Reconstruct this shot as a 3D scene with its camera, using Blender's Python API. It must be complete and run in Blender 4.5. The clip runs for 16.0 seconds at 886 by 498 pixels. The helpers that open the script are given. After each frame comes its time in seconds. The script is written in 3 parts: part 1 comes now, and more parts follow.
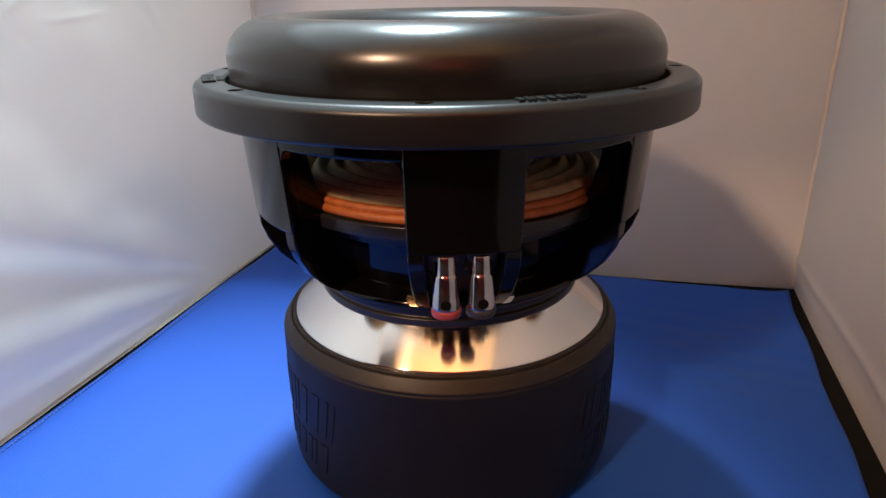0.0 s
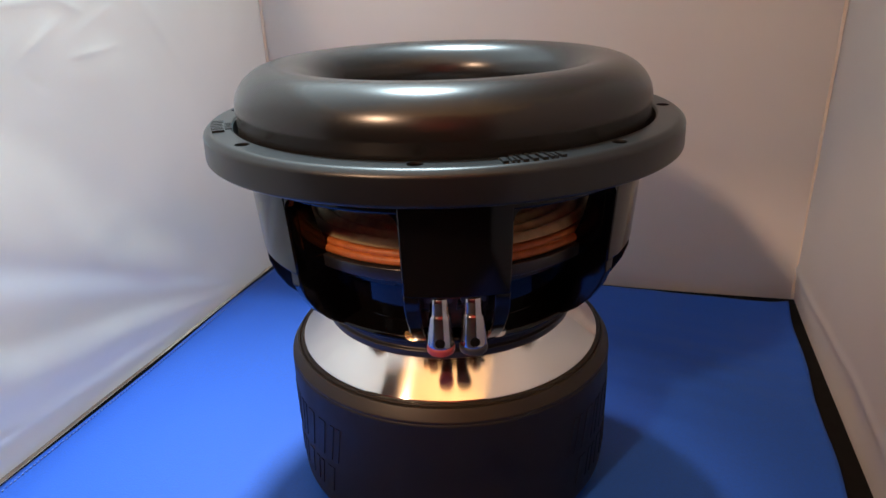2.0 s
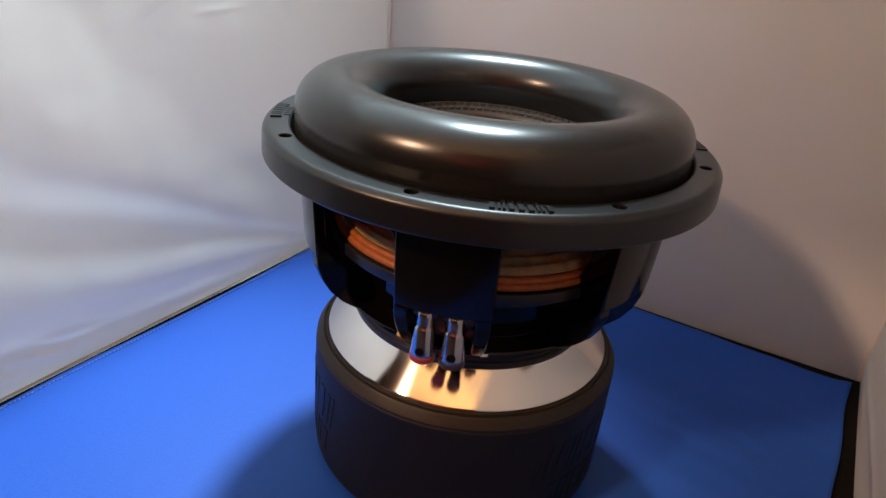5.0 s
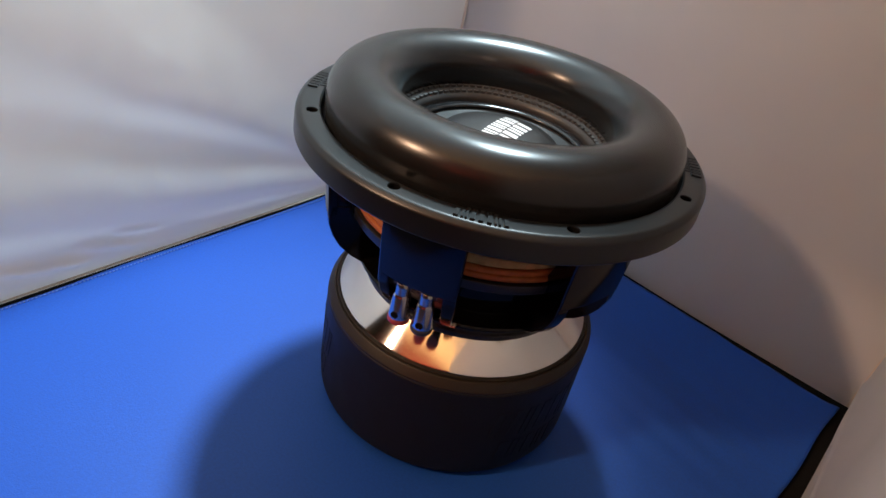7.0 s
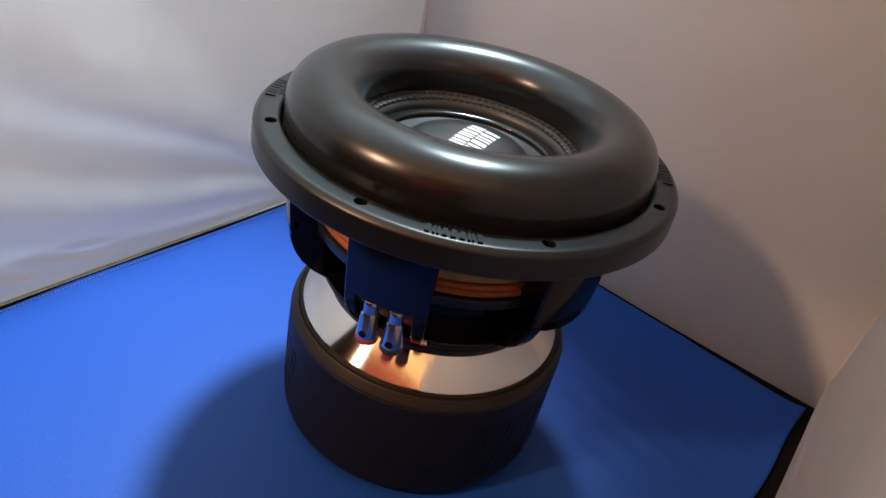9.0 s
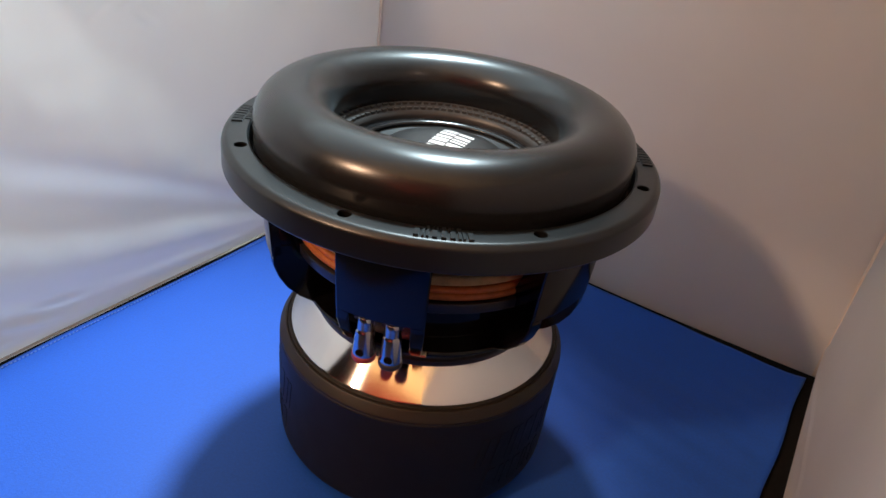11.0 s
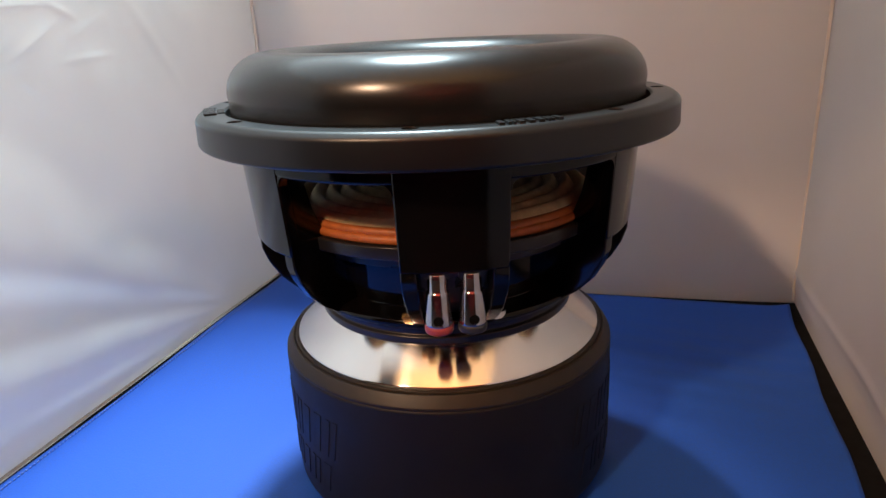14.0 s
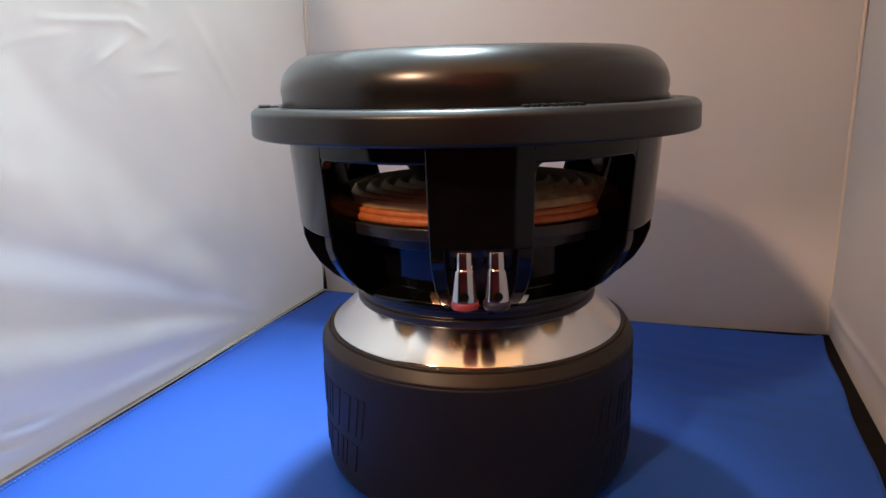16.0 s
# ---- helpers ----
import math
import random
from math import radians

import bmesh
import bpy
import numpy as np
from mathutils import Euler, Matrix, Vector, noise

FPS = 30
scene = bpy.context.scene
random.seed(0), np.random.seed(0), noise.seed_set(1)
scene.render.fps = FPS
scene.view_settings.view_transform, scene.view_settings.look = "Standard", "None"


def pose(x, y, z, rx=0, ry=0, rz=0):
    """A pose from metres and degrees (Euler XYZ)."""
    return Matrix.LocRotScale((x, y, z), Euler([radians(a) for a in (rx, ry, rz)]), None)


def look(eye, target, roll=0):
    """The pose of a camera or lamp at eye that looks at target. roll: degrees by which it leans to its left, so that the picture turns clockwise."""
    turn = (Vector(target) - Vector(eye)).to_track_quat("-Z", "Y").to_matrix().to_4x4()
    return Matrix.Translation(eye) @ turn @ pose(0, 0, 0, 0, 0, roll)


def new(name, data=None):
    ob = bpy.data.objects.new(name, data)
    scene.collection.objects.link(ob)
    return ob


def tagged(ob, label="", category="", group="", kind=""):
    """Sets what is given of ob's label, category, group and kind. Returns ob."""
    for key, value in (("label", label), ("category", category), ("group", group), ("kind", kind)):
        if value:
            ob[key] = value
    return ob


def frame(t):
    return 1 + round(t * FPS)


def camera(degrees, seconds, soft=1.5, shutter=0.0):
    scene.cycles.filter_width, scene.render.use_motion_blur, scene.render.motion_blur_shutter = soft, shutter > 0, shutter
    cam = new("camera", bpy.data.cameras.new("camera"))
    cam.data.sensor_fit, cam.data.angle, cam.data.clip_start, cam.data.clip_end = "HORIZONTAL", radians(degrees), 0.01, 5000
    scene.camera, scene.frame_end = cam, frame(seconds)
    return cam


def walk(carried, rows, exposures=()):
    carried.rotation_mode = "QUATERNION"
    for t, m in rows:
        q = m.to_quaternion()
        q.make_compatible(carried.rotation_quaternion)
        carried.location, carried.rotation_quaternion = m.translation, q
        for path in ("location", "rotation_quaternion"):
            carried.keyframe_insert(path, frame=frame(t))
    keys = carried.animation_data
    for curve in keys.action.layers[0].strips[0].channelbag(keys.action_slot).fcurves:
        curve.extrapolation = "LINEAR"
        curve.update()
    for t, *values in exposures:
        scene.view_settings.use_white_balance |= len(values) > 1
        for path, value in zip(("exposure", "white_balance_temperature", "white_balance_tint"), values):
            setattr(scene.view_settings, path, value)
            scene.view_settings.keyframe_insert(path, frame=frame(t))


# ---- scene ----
cam = camera(66.6, 16.0)
PATH = [
    (0, (0.032, -0.458, 0.329), (-0.115, 1.401, -0.394), -0.9),
    (0.5, (0.036, -0.455, 0.335), (-0.15, 1.392, -0.41), 0.4),
    (1, (0.04, -0.455, 0.351), (-0.131, 1.39, -0.401), -2.6),
    (1.5, (0.046, -0.46, 0.368), (-0.133, 1.379, -0.397), -2.3),
    (2, (0.047, -0.467, 0.367), (-0.152, 1.372, -0.394), -1.9),
    (2.5, (0.046, -0.467, 0.37), (-0.197, 1.368, -0.389), -1.6),
    (3, (0.044, -0.46, 0.373), (-0.231, 1.366, -0.394), -1.4),
    (3.5, (0.052, -0.454, 0.381), (-0.238, 1.372, -0.382), -0.6),
    (4, (0.07, -0.457, 0.382), (-0.317, 1.345, -0.395), 0.3),
    (6.5, (0.186, -0.46, 0.478), (-0.523, 1.072, -0.594), 11.8),
    (7, (0.19, -0.459, 0.486), (-0.524, 1.039, -0.631), 12.1),
    (7.5, (0.19, -0.455, 0.483), (-0.513, 1.029, -0.658), 12.6),
    (8, (0.193, -0.453, 0.482), (-0.452, 1.05, -0.669), 13.6),
    (8.5, (0.179, -0.444, 0.482), (-0.436, 1.092, -0.642), 13.8),
    (11, (0.166, -0.445, 0.465), (-0.403, 1.176, -0.558), 7.5),
    (11.5, (0.155, -0.448, 0.455), (-0.338, 1.216, -0.539), 5.8),
    (12, (0.131, -0.449, 0.4395), (-0.277, 1.307, -0.438), 2.9),
    (12.5, (0.11, -0.457, 0.4005), (-0.218, 1.349, -0.408), -2.7),
    (13, (0.083, -0.458, 0.3760), (-0.165, 1.393, -0.356), -3.6),
    (13.5, (0.058, -0.465, 0.353), (-0.16, 1.402, -0.343), -3.3),
    (14, (0.045, -0.473, 0.3295), (-0.139, 1.414, -0.318), -2.7),
    (14.5, (0.049, -0.489, 0.324), (-0.142, 1.408, -0.28), -2.8),
    (15, (0.048, -0.502, 0.303), (-0.156, 1.411, -0.244), -3.3),
    (15.5, (0.048, -0.503, 0.292), (-0.155, 1.419, -0.224), -3.5),
    (16, (0.055, -0.51, 0.294), (-0.247, 1.407, -0.187), -1.5),
]
walk(cam, [(t, look(eye, target, roll)) for t, eye, target, roll in PATH],
     exposures=((0, 0.28), (3.5, 0.20), (4.2, 0.17), (6.3, -0.12), (8.7, -0.09), (11, 0.03), (12.5, 0.21), (16, 0.28)))

# ---- world and light ----
TENT_TURN = -10.3          # the tent stands turned to the speaker's axes
cU, sU = math.cos(radians(TENT_TURN)), math.sin(radians(TENT_TURN))


def tent(u, v, z):
    """World place of a point given along the tent, a little out of square, its back east corner lifted: u across, v to its back."""
    z += 0.0085 * max(0.0, u / 0.32) ** 2 * max(0.0, v / 0.34) ** 2 * max(0.0, 1 - abs(z) / 0.6)
    v -= 0.0500 * u * max(0.0, v) / 0.3435
    return Vector((u * cU - v * sU, u * sU + v * cU, z))


world = bpy.data.worlds.new("world")
scene.world = world
world.use_nodes = True
world.node_tree.nodes["Background"].inputs[0].default_value = (1.0, 0.72, 0.5, 1)
world.node_tree.nodes["Background"].inputs[1].default_value = 0.02


def area_lamp(name, eye, target, size, power, colour):
    data = bpy.data.lights.new(name, "AREA")
    data.shape, data.size, data.energy, data.color = "DISK", size, power, colour
    ob = new(name, data)
    ob.matrix_world = look(eye, target)
    return ob


# cool reflector lamp high over the open top of the tent, aimed at its west side
spot = bpy.data.lights.new("overhead_lamp", "SPOT")
spot.energy, spot.color, spot.spot_size, spot.spot_blend, spot.shadow_soft_size = 600, (0.72, 0.92, 1.0), radians(30), 1.0, 0.11
new("overhead_lamp", spot).matrix_world = look((-0.22, 0.64, 1.80), (-0.23, -0.19, 0.0))
# cool lamp outside the west wall, which shines through its cloth
area_lamp("west_lamp", tuple(tent(-1.00, -0.36, 0.48)), tuple(tent(-0.34, -0.25, 0.36)), 0.40, 6.0, (0.80, 0.92, 1.0))
# warm room lamps: one in front of the tent, one beside it
front = bpy.data.lights.new("front_lamp", "SPOT")
front.energy, front.color, front.spot_size, front.spot_blend, front.shadow_soft_size = 100, (1.0, 0.62, 0.39), radians(66), 1.0, 0.07
new("front_lamp", front).matrix_world = look(tent(-0.50, -1.35, 1.30), (0.18, 0.35, 0.56))
side = bpy.data.lights.new("side_lamp", "SPOT")
side.energy, side.color, side.spot_size, side.spot_blend, side.shadow_soft_size = 50, (1.0, 0.68, 0.50), radians(32), 0.7, 0.10
new("side_lamp", side).matrix_world = look(tent(1.30, -0.50, 1.28), tent(-0.34, 0.10, 0.40))
# added unseen uplight: its warm ceiling patch gives the steel a golden reflection
up = bpy.data.lights.new("added_steel_uplight", "SPOT")
up.energy, up.color, up.spot_size, up.spot_blend, up.shadow_soft_size = 420, (1.0, 0.55, 0.21), radians(64), 0.10, 0.12
new("added_steel_uplight", up).matrix_world = look((0.13, -1.45, 0.05), (0.13, -1.43, 2.2))


# ---- materials ----
def material(name, colour, rough=0.5, metal=0.0, var=0.15, scale=40.0, bump=0.0, bump_scale=300.0, stretch=(1, 1, 1), even=0.12, **more):
    """A surface with variation at two scales: blotches of colour and roughness, and fine relief."""
    m = bpy.data.materials.new(name)
    m.use_nodes = True
    nt = m.node_tree
    b = nt.nodes["Principled BSDF"]
    b.inputs["Metallic"].default_value = metal
    for key, value in more.items():
        b.inputs[key.replace("_", " ")].default_value = value
    geo = nt.nodes.new("ShaderNodeTexCoord")
    mp = nt.nodes.new("ShaderNodeMapping")
    mp.inputs["Scale"].default_value = stretch
    nt.links.new(geo.outputs["Object"], mp.inputs[0])
    n1 = nt.nodes.new("ShaderNodeTexNoise")
    n1.inputs["Scale"].default_value, n1.inputs["Detail"].default_value = scale, 4
    n2 = nt.nodes.new("ShaderNodeTexNoise")
    n2.inputs["Scale"].default_value, n2.inputs["Detail"].default_value = bump_scale, 3
    for n in (n1, n2):
        nt.links.new(mp.outputs[0], n.inputs["Vector"])
    ramp = nt.nodes.new("ShaderNodeValToRGB")
    lo = [c * (1 - var) for c in colour]
    hi = [min(1, c * (1 + var)) for c in colour]
    ramp.color_ramp.interpolation = "EASE"
    ramp.color_ramp.elements[0].position, ramp.color_ramp.elements[1].position = 0.2, 0.8
    ramp.color_ramp.elements[0].color, ramp.color_ramp.elements[1].color = (*lo, 1), (*hi, 1)
    nt.links.new(n1.outputs["Fac"], ramp.inputs[0])
    nt.links.new(ramp.outputs[0], b.inputs["Base Color"])
    rr = nt.nodes.new("ShaderNodeMapRange")
    rr.interpolation_type = "SMOOTHSTEP"
    rr.inputs["From Min"].default_value, rr.inputs["From Max"].default_value = 0.15, 0.85
    rr.inputs["To Min"].default_value, rr.inputs["To Max"].default_value = rough * (1 - even), min(1, rough * (1 + even))
    nt.links.new(n1.outputs["Fac"], rr.inputs["Value"])
    nt.links.new(rr.outputs[0], b.inputs["Roughness"])
    if bump:
        bp = nt.nodes.new("ShaderNodeBump")
        bp.inputs["Strength"].default_value, bp.inputs["Distance"].default_value = 1.0, bump
        nt.links.new(n2.outputs["Fac"], bp.inputs["Height"])
        nt.links.new(bp.outputs[0], b.inputs["Normal"])
    return m


def steel_material():
    """Lathe-turned steel: fine rings round the axis stretch the gloss up and down the slope."""
    m = material("turned_steel", (0.88, 0.87, 0.85), 0.12, 1.0, 0.05, 25, 0, Anisotropic=0.85, Anisotropic_Rotation=0.25)
    nt = m.node_tree
    tan = nt.nodes.new("ShaderNodeTangent")
    tan.direction_type, tan.axis = "RADIAL", "Z"
    nt.links.new(tan.outputs[0], nt.nodes["Principled BSDF"].inputs["Tangent"])
    return m


def fabric_material(name, colour, glow, open_share=0.0):
    """Thin tent cloth: part of the light goes through it, scattered, and through the weave."""
    m = material(name, colour, 0.62, 0, 0.035, 7, 0.00010, 900)
    nt = m.node_tree
    b, out = nt.nodes["Principled BSDF"], nt.nodes["Material Output"]
    tr = nt.nodes.new("ShaderNodeBsdfTranslucent")
    tr.inputs[0].default_value = (*colour, 1)
    mix = nt.nodes.new("ShaderNodeMixShader")
    mix.inputs[0].default_value = glow
    nt.links.new(b.outputs[0], mix.inputs[1])
    nt.links.new(tr.outputs[0], mix.inputs[2])
    if open_share:
        clear = nt.nodes.new("ShaderNodeBsdfTransparent")
        weave = nt.nodes.new("ShaderNodeMixShader")
        weave.inputs[0].default_value = open_share
        nt.links.new(mix.outputs[0], weave.inputs[1])
        nt.links.new(clear.outputs[0], weave.inputs[2])
        mix = weave
    nt.links.new(mix.outputs[0], out.inputs[0])
    return m


# blue sheen tints on surround and flange put cool overhead light into their colour
M_ROLL = material("surround_rubber", (0.0085, 0.0088, 0.0095), 0.26, 0, 0.08, 14, 0.000012, 900, even=0.05, Sheen_Weight=0.06, Sheen_Roughness=0.40, Sheen_Tint=(0.80, 0.93, 1.0, 1.0))
M_FLANGE = material("flange_coating", (0.0062, 0.0074, 0.0088), 0.36, 0, 0.05, 30, 0.00002, 1500, even=0.04, Sheen_Weight=0.18, Sheen_Roughness=0.24, Sheen_Tint=(0.62, 0.88, 1.0, 1.0))
M_GLOSS = material("basket_gloss_paint", (0.0026, 0.0024, 0.0028), 0.10, 0, 0.1, 30, 0, even=0.05, Specular_IOR_Level=0.36)
M_DULL = material("basket_inner_paint", (0.014, 0.014, 0.015), 0.30, 0, 0.1, 40, 0.00002, 600)
M_BOOT = material("boot_rubber", (0.0058, 0.0058, 0.0064), 0.56, 0, 0.15, 40, 0.00004, 1200, Specular_IOR_Level=0.38)
M_BAND = material("boot_rim_rubber", (0.0125, 0.0088, 0.0048), 0.5, 0, 0.15, 40, 0.00004, 1200)
M_STEEL = steel_material()
M_CAP = material("cap_satin", (0.022, 0.023, 0.025), 0.36, 0, 0.1, 40, 0.00002, 900)
M_DOME = material("dust_cap_satin", (0.011, 0.011, 0.012), 0.42, 0, 0.1, 40, 0.00002, 900)
M_GLUE = material("glossy_glue", (0.010, 0.010, 0.011), 0.16, 0, 0.2, 90, 0.00010, 260)
M_RIM = material("stitched_rim_rubber", (0.034, 0.033, 0.033), 0.42, 0, 0.15, 60, 0.00006, 700)
M_THREAD = material("stitch_thread", (0.045, 0.044, 0.044), 0.6, 0, 0.2, 300)
M_WHITE = material("logo_white_print", (0.80, 0.80, 0.80), 0.45, 0, 0.04, 80)
M_SPIDER = material("spider_cloth", (0.42, 0.34, 0.19), 0.72, 0, 0.25, 120, 0.00012, 1600)
M_ORANGE = material("spider_edge_cloth", (0.38, 0.108, 0.022), 0.5, 0, 0.22, 160, 0.00012, 1500)
M_CHROME = material("terminal_chrome", (0.62, 0.62, 0.63), 0.13, 1, 0.04, 60)
M_RED = material("terminal_red_ring", (0.30, 0.05, 0.05), 0.35, 0, 0.1, 80)
M_BLACK = material("terminal_black_ring", (0.03, 0.03, 0.032), 0.35, 0, 0.1, 80)
M_BRASS = material("brass_tip", (0.80, 0.56, 0.24), 0.25, 1, 0.1, 120)
# near-black colour for the shade inside holes and the surround's gap
M_HOLE_SHADE = material("hole_shade", (0.004, 0.004, 0.004), 0.8, 0, 0.1, 100, Specular_IOR_Level=0.08)
M_HEM = material("hem_tape", (0.34, 0.31, 0.27), 0.75, 0, 0.08, 90, 0.0001, 900)
M_SHEET = material("blue_satin_cloth", (0.0072, 0.072, 0.41), 0.55, 0, 0.10, 420, 0.00016, 800, Sheen_Weight=0.02, Specular_IOR_Level=0.38)
M_BINDING = material("black_binding", (0.005, 0.0045, 0.0045), 0.85, 0, 0.2, 80, 0.0001, 900, Specular_IOR_Level=0.15)
M_STITCH = material("pale_stitching", (0.15, 0.23, 0.52), 0.7, 0, 0.1, 200)
M_TENT = fabric_material("white_tent_fabric", (0.78, 0.77, 0.755), 0.40)
M_ROOF = fabric_material("sheer_roof_fabric", (0.80, 0.80, 0.80), 0.60, 0.46)
M_SEAM = fabric_material("tent_seam_tape", (0.78, 0.70, 0.62), 0.30)
M_ROOM = material("room_paint", (0.035, 0.022, 0.019), 0.8, 0, 0.06, 3, 0.0003, 60)
# red that chrome and gloss reflect, standing in for an unseen person's shirt
M_RED_STANDIN = material("red_shirt_standin", (0.27, 0.026, 0.038), 0.8, 0, 0.12, 3, 0.0003, 60)
M_CEIL = material("room_ceiling_paint", (0.75, 0.70, 0.62), 0.8, 0, 0.05, 3, 0.0003, 60)
M_TABLE = material("table_wood", (0.014, 0.008, 0.006), 0.55, 0, 0.3, 8, 0.0001, 80, stretch=(1, 12, 12))


# ---- mesh helpers ----
def mesh_object(name, verts, faces, mat, smooth=40):
    me = bpy.data.meshes.new(name)
    me.from_pydata([tuple(v) for v in verts], [], faces)
    me.update()
    me.materials.append(mat)
    ob = new(name, me)
    if smooth:
        for p in me.polygons:
            p.use_smooth = True
        me.set_sharp_from_angle(angle=radians(smooth))
    return ob


def under(ob, parent, label=""):
    ob.parent = parent
    if label:
        tagged(ob, label)
    return ob


def closed_up(verts, faces):
    """Turn all faces outwards."""
    bm = bmesh.new()
    vs = [bm.verts.new(v) for v in verts]
    for f in faces:
        bm.faces.new([vs[i] for i in f])
    bmesh.ops.recalc_face_normals(bm, faces=bm.faces[:])
    bm.verts.index_update()
    out = [v.co.copy() for v in bm.verts], [[v.index for v in f.verts] for f in bm.faces]
    bm.free()
    return out


def lathe(profile, segs=128, closed=False):
    """Verts and faces of a profile of (r, z) turned round the z axis. closed: the profile is a loop."""
    verts, faces = [], []
    n = len(profile)
    for i in range(segs):
        a = 2 * math.pi * i / segs
        verts += [(r * math.cos(a), r * math.sin(a), z) for r, z in profile]
    for i in range(segs):
        j = (i + 1) % segs
        for k in range(n if closed else n - 1):
            l = (k + 1) % n
            faces.append((i * n + k, j * n + k, j * n + l, i * n + l))
    if not closed:
        for k, back in ((0, False), (n - 1, True)):
            if profile[k][0] < 1e-6:
                continue
            ring = [i * n + k for i in range(segs)]
            faces.append(ring if back else ring[::-1])
    return verts, faces


def turned(name, profile, mat, parent, segs=128, closed=False, smooth=35, label=""):
    v, f = closed_up(*lathe(profile, segs, closed))
    return under(mesh_object(name, v, f, mat, smooth), parent, label)


def rounded(points, radius=0.001, steps=4):
    """A profile with its inner corners rounded off."""
    out = [points[0]]
    for a, b, c in zip(points, points[1:], points[2:]):
        a, b, c = Vector(a), Vector(b), Vector(c)
        d1, d2 = (a - b), (c - b)
        k = min(radius, d1.length * 0.45, d2.length * 0.45)
        p, q = b + d1.normalized() * k, b + d2.normalized() * k
        for i in range(steps + 1):
            s = i / steps
            out.append(tuple((1 - s) ** 2 * p + 2 * s * (1 - s) * b + s * s * q))
    return out + [points[-1]]


def sector(profile, thick, a0, a1, n=10, taper=None):
    """A curved plate: an outer profile of (r, z) swept from angle a0 to a1 (degrees), thick inwards.
    taper(k): share of the width kept at the profile's k-th point."""
    mid, half = (a0 + a1) / 2, (a1 - a0) / 2
    m = len(profile)
    inner = []
    for k in range(m):
        p, q = Vector(profile[max(k - 1, 0)]), Vector(profile[min(k + 1, m - 1)])
        d = (q - p).normalized()
        nrm = Vector((d.y, -d.x))
        if nrm.x > 0:
            nrm = -nrm
        inner.append(Vector(profile[k]) + nrm * thick)
    verts, faces = [], []
    for ring in (profile, inner):
        for k in range(m):
            w = taper(k / (m - 1)) if taper else 1
            for i in range(n + 1):
                a = radians(mid + half * w * (2 * i / n - 1))
                verts.append((ring[k][0] * math.cos(a), ring[k][0] * math.sin(a), ring[k][1]))
    N = n + 1
    S = m * N
    for k in range(m - 1):
        for i in range(n):
            a = k * N + i
            faces += [(a, a + 1, a + N + 1, a + N), (S + a, S + a + N, S + a + N + 1, S + a + 1)]
        for i in (0, n):
            a = k * N + i
            faces.append((a, a + N, S + a + N, S + a))
    for k in (0, m - 1):
        for i in range(n):
            a = k * N + i
            faces.append((a, S + a, S + a + 1, a + 1))
    return closed_up(verts, faces)


def bevelled(ob, width=0.001, segments=2):
    md = ob.modifiers.new("bevel", "BEVEL")
    md.width, md.segments, md.limit_method, md.angle_limit = width, segments, "ANGLE", radians(35)
    return ob


def box_mesh(x0, x1, y0, y1, z0, z1):
    v = [(x, y, z) for x in (x0, x1) for y in (y0, y1) for z in (z0, z1)]
    f = [(0, 1, 3, 2), (4, 6, 7, 5), (0, 4, 5, 1), (2, 3, 7, 6), (0, 2, 6, 4), (1, 5, 7, 3)]
    return v, f


# ---- the tent ----
TU0, TU1, TV0, TV1, TOP = -0.342, 0.320, -0.420, 0.3435, 0.60


def crease(p, a, b, width, depth):
    """Relief of one crease of the cloth between two places."""
    ab = (b[0] - a[0], b[1] - a[1])
    l2 = ab[0] ** 2 + ab[1] ** 2
    s = ((p[0] - a[0]) * ab[0] + (p[1] - a[1]) * ab[1]) / l2
    t = min(1, max(0, s))
    dx, dy = p[0] - a[0] - t * ab[0], p[1] - a[1] - t * ab[1]
    side = (dx * ab[1] - dy * ab[0]) / math.sqrt(l2)
    d = math.hypot(dx, dy)
    fade = math.sin(math.pi * min(1, max(0, 0.06 + 0.88 * t))) ** 0.7
    return depth * fade * math.exp(-(d / width) ** 2) * (1 + 0.6 * math.tanh(side / width))


CREASES = [((-0.06, 0.352), (0.035, 0.357), 0.0030, 0.0016), ((0.030, 0.357), (0.058, 0.346), 0.0025, 0.0013),
           ((0.035, 0.340), (-0.025, 0.306), 0.0040, 0.0015), ((0.090, 0.345), (0.050, 0.327), 0.0040, 0.0012),
           ((0.030, 0.309), (0.095, 0.313), 0.0025, 0.0011), ((-0.012, 0.300), (0.008, 0.285), 0.0030, 0.0011),
           ((0.120, 0.375), (0.185, 0.270), 0.0060, 0.0007), ((-0.08, 0.400), (0.060, 0.372), 0.0035, 0.0014),
           ((-0.06, 0.300), (-0.010, 0.330), 0.0030, 0.0010), ((-0.10, 0.330), (-0.03, 0.345), 0.0035, 0.0014),
           ((-0.20, 0.035), (-0.135, 0.018), 0.0055, 0.0060), ((-0.25, 0.028), (-0.19, 0.016), 0.0050, 0.0060),
           ((-0.29, 0.036), (-0.235, 0.022), 0.0045, 0.0050), ((-0.16, 0.040), (-0.11, 0.030), 0.0040, 0.0040)]


FOLDS = [(0.0, 0.55), (0.07, 0.05), (0.22, 1.0), (0.42, 0.05), (0.60, 0.85), (1.05, 0.0), (1.7, 0.15), (2.4, 0.0)]


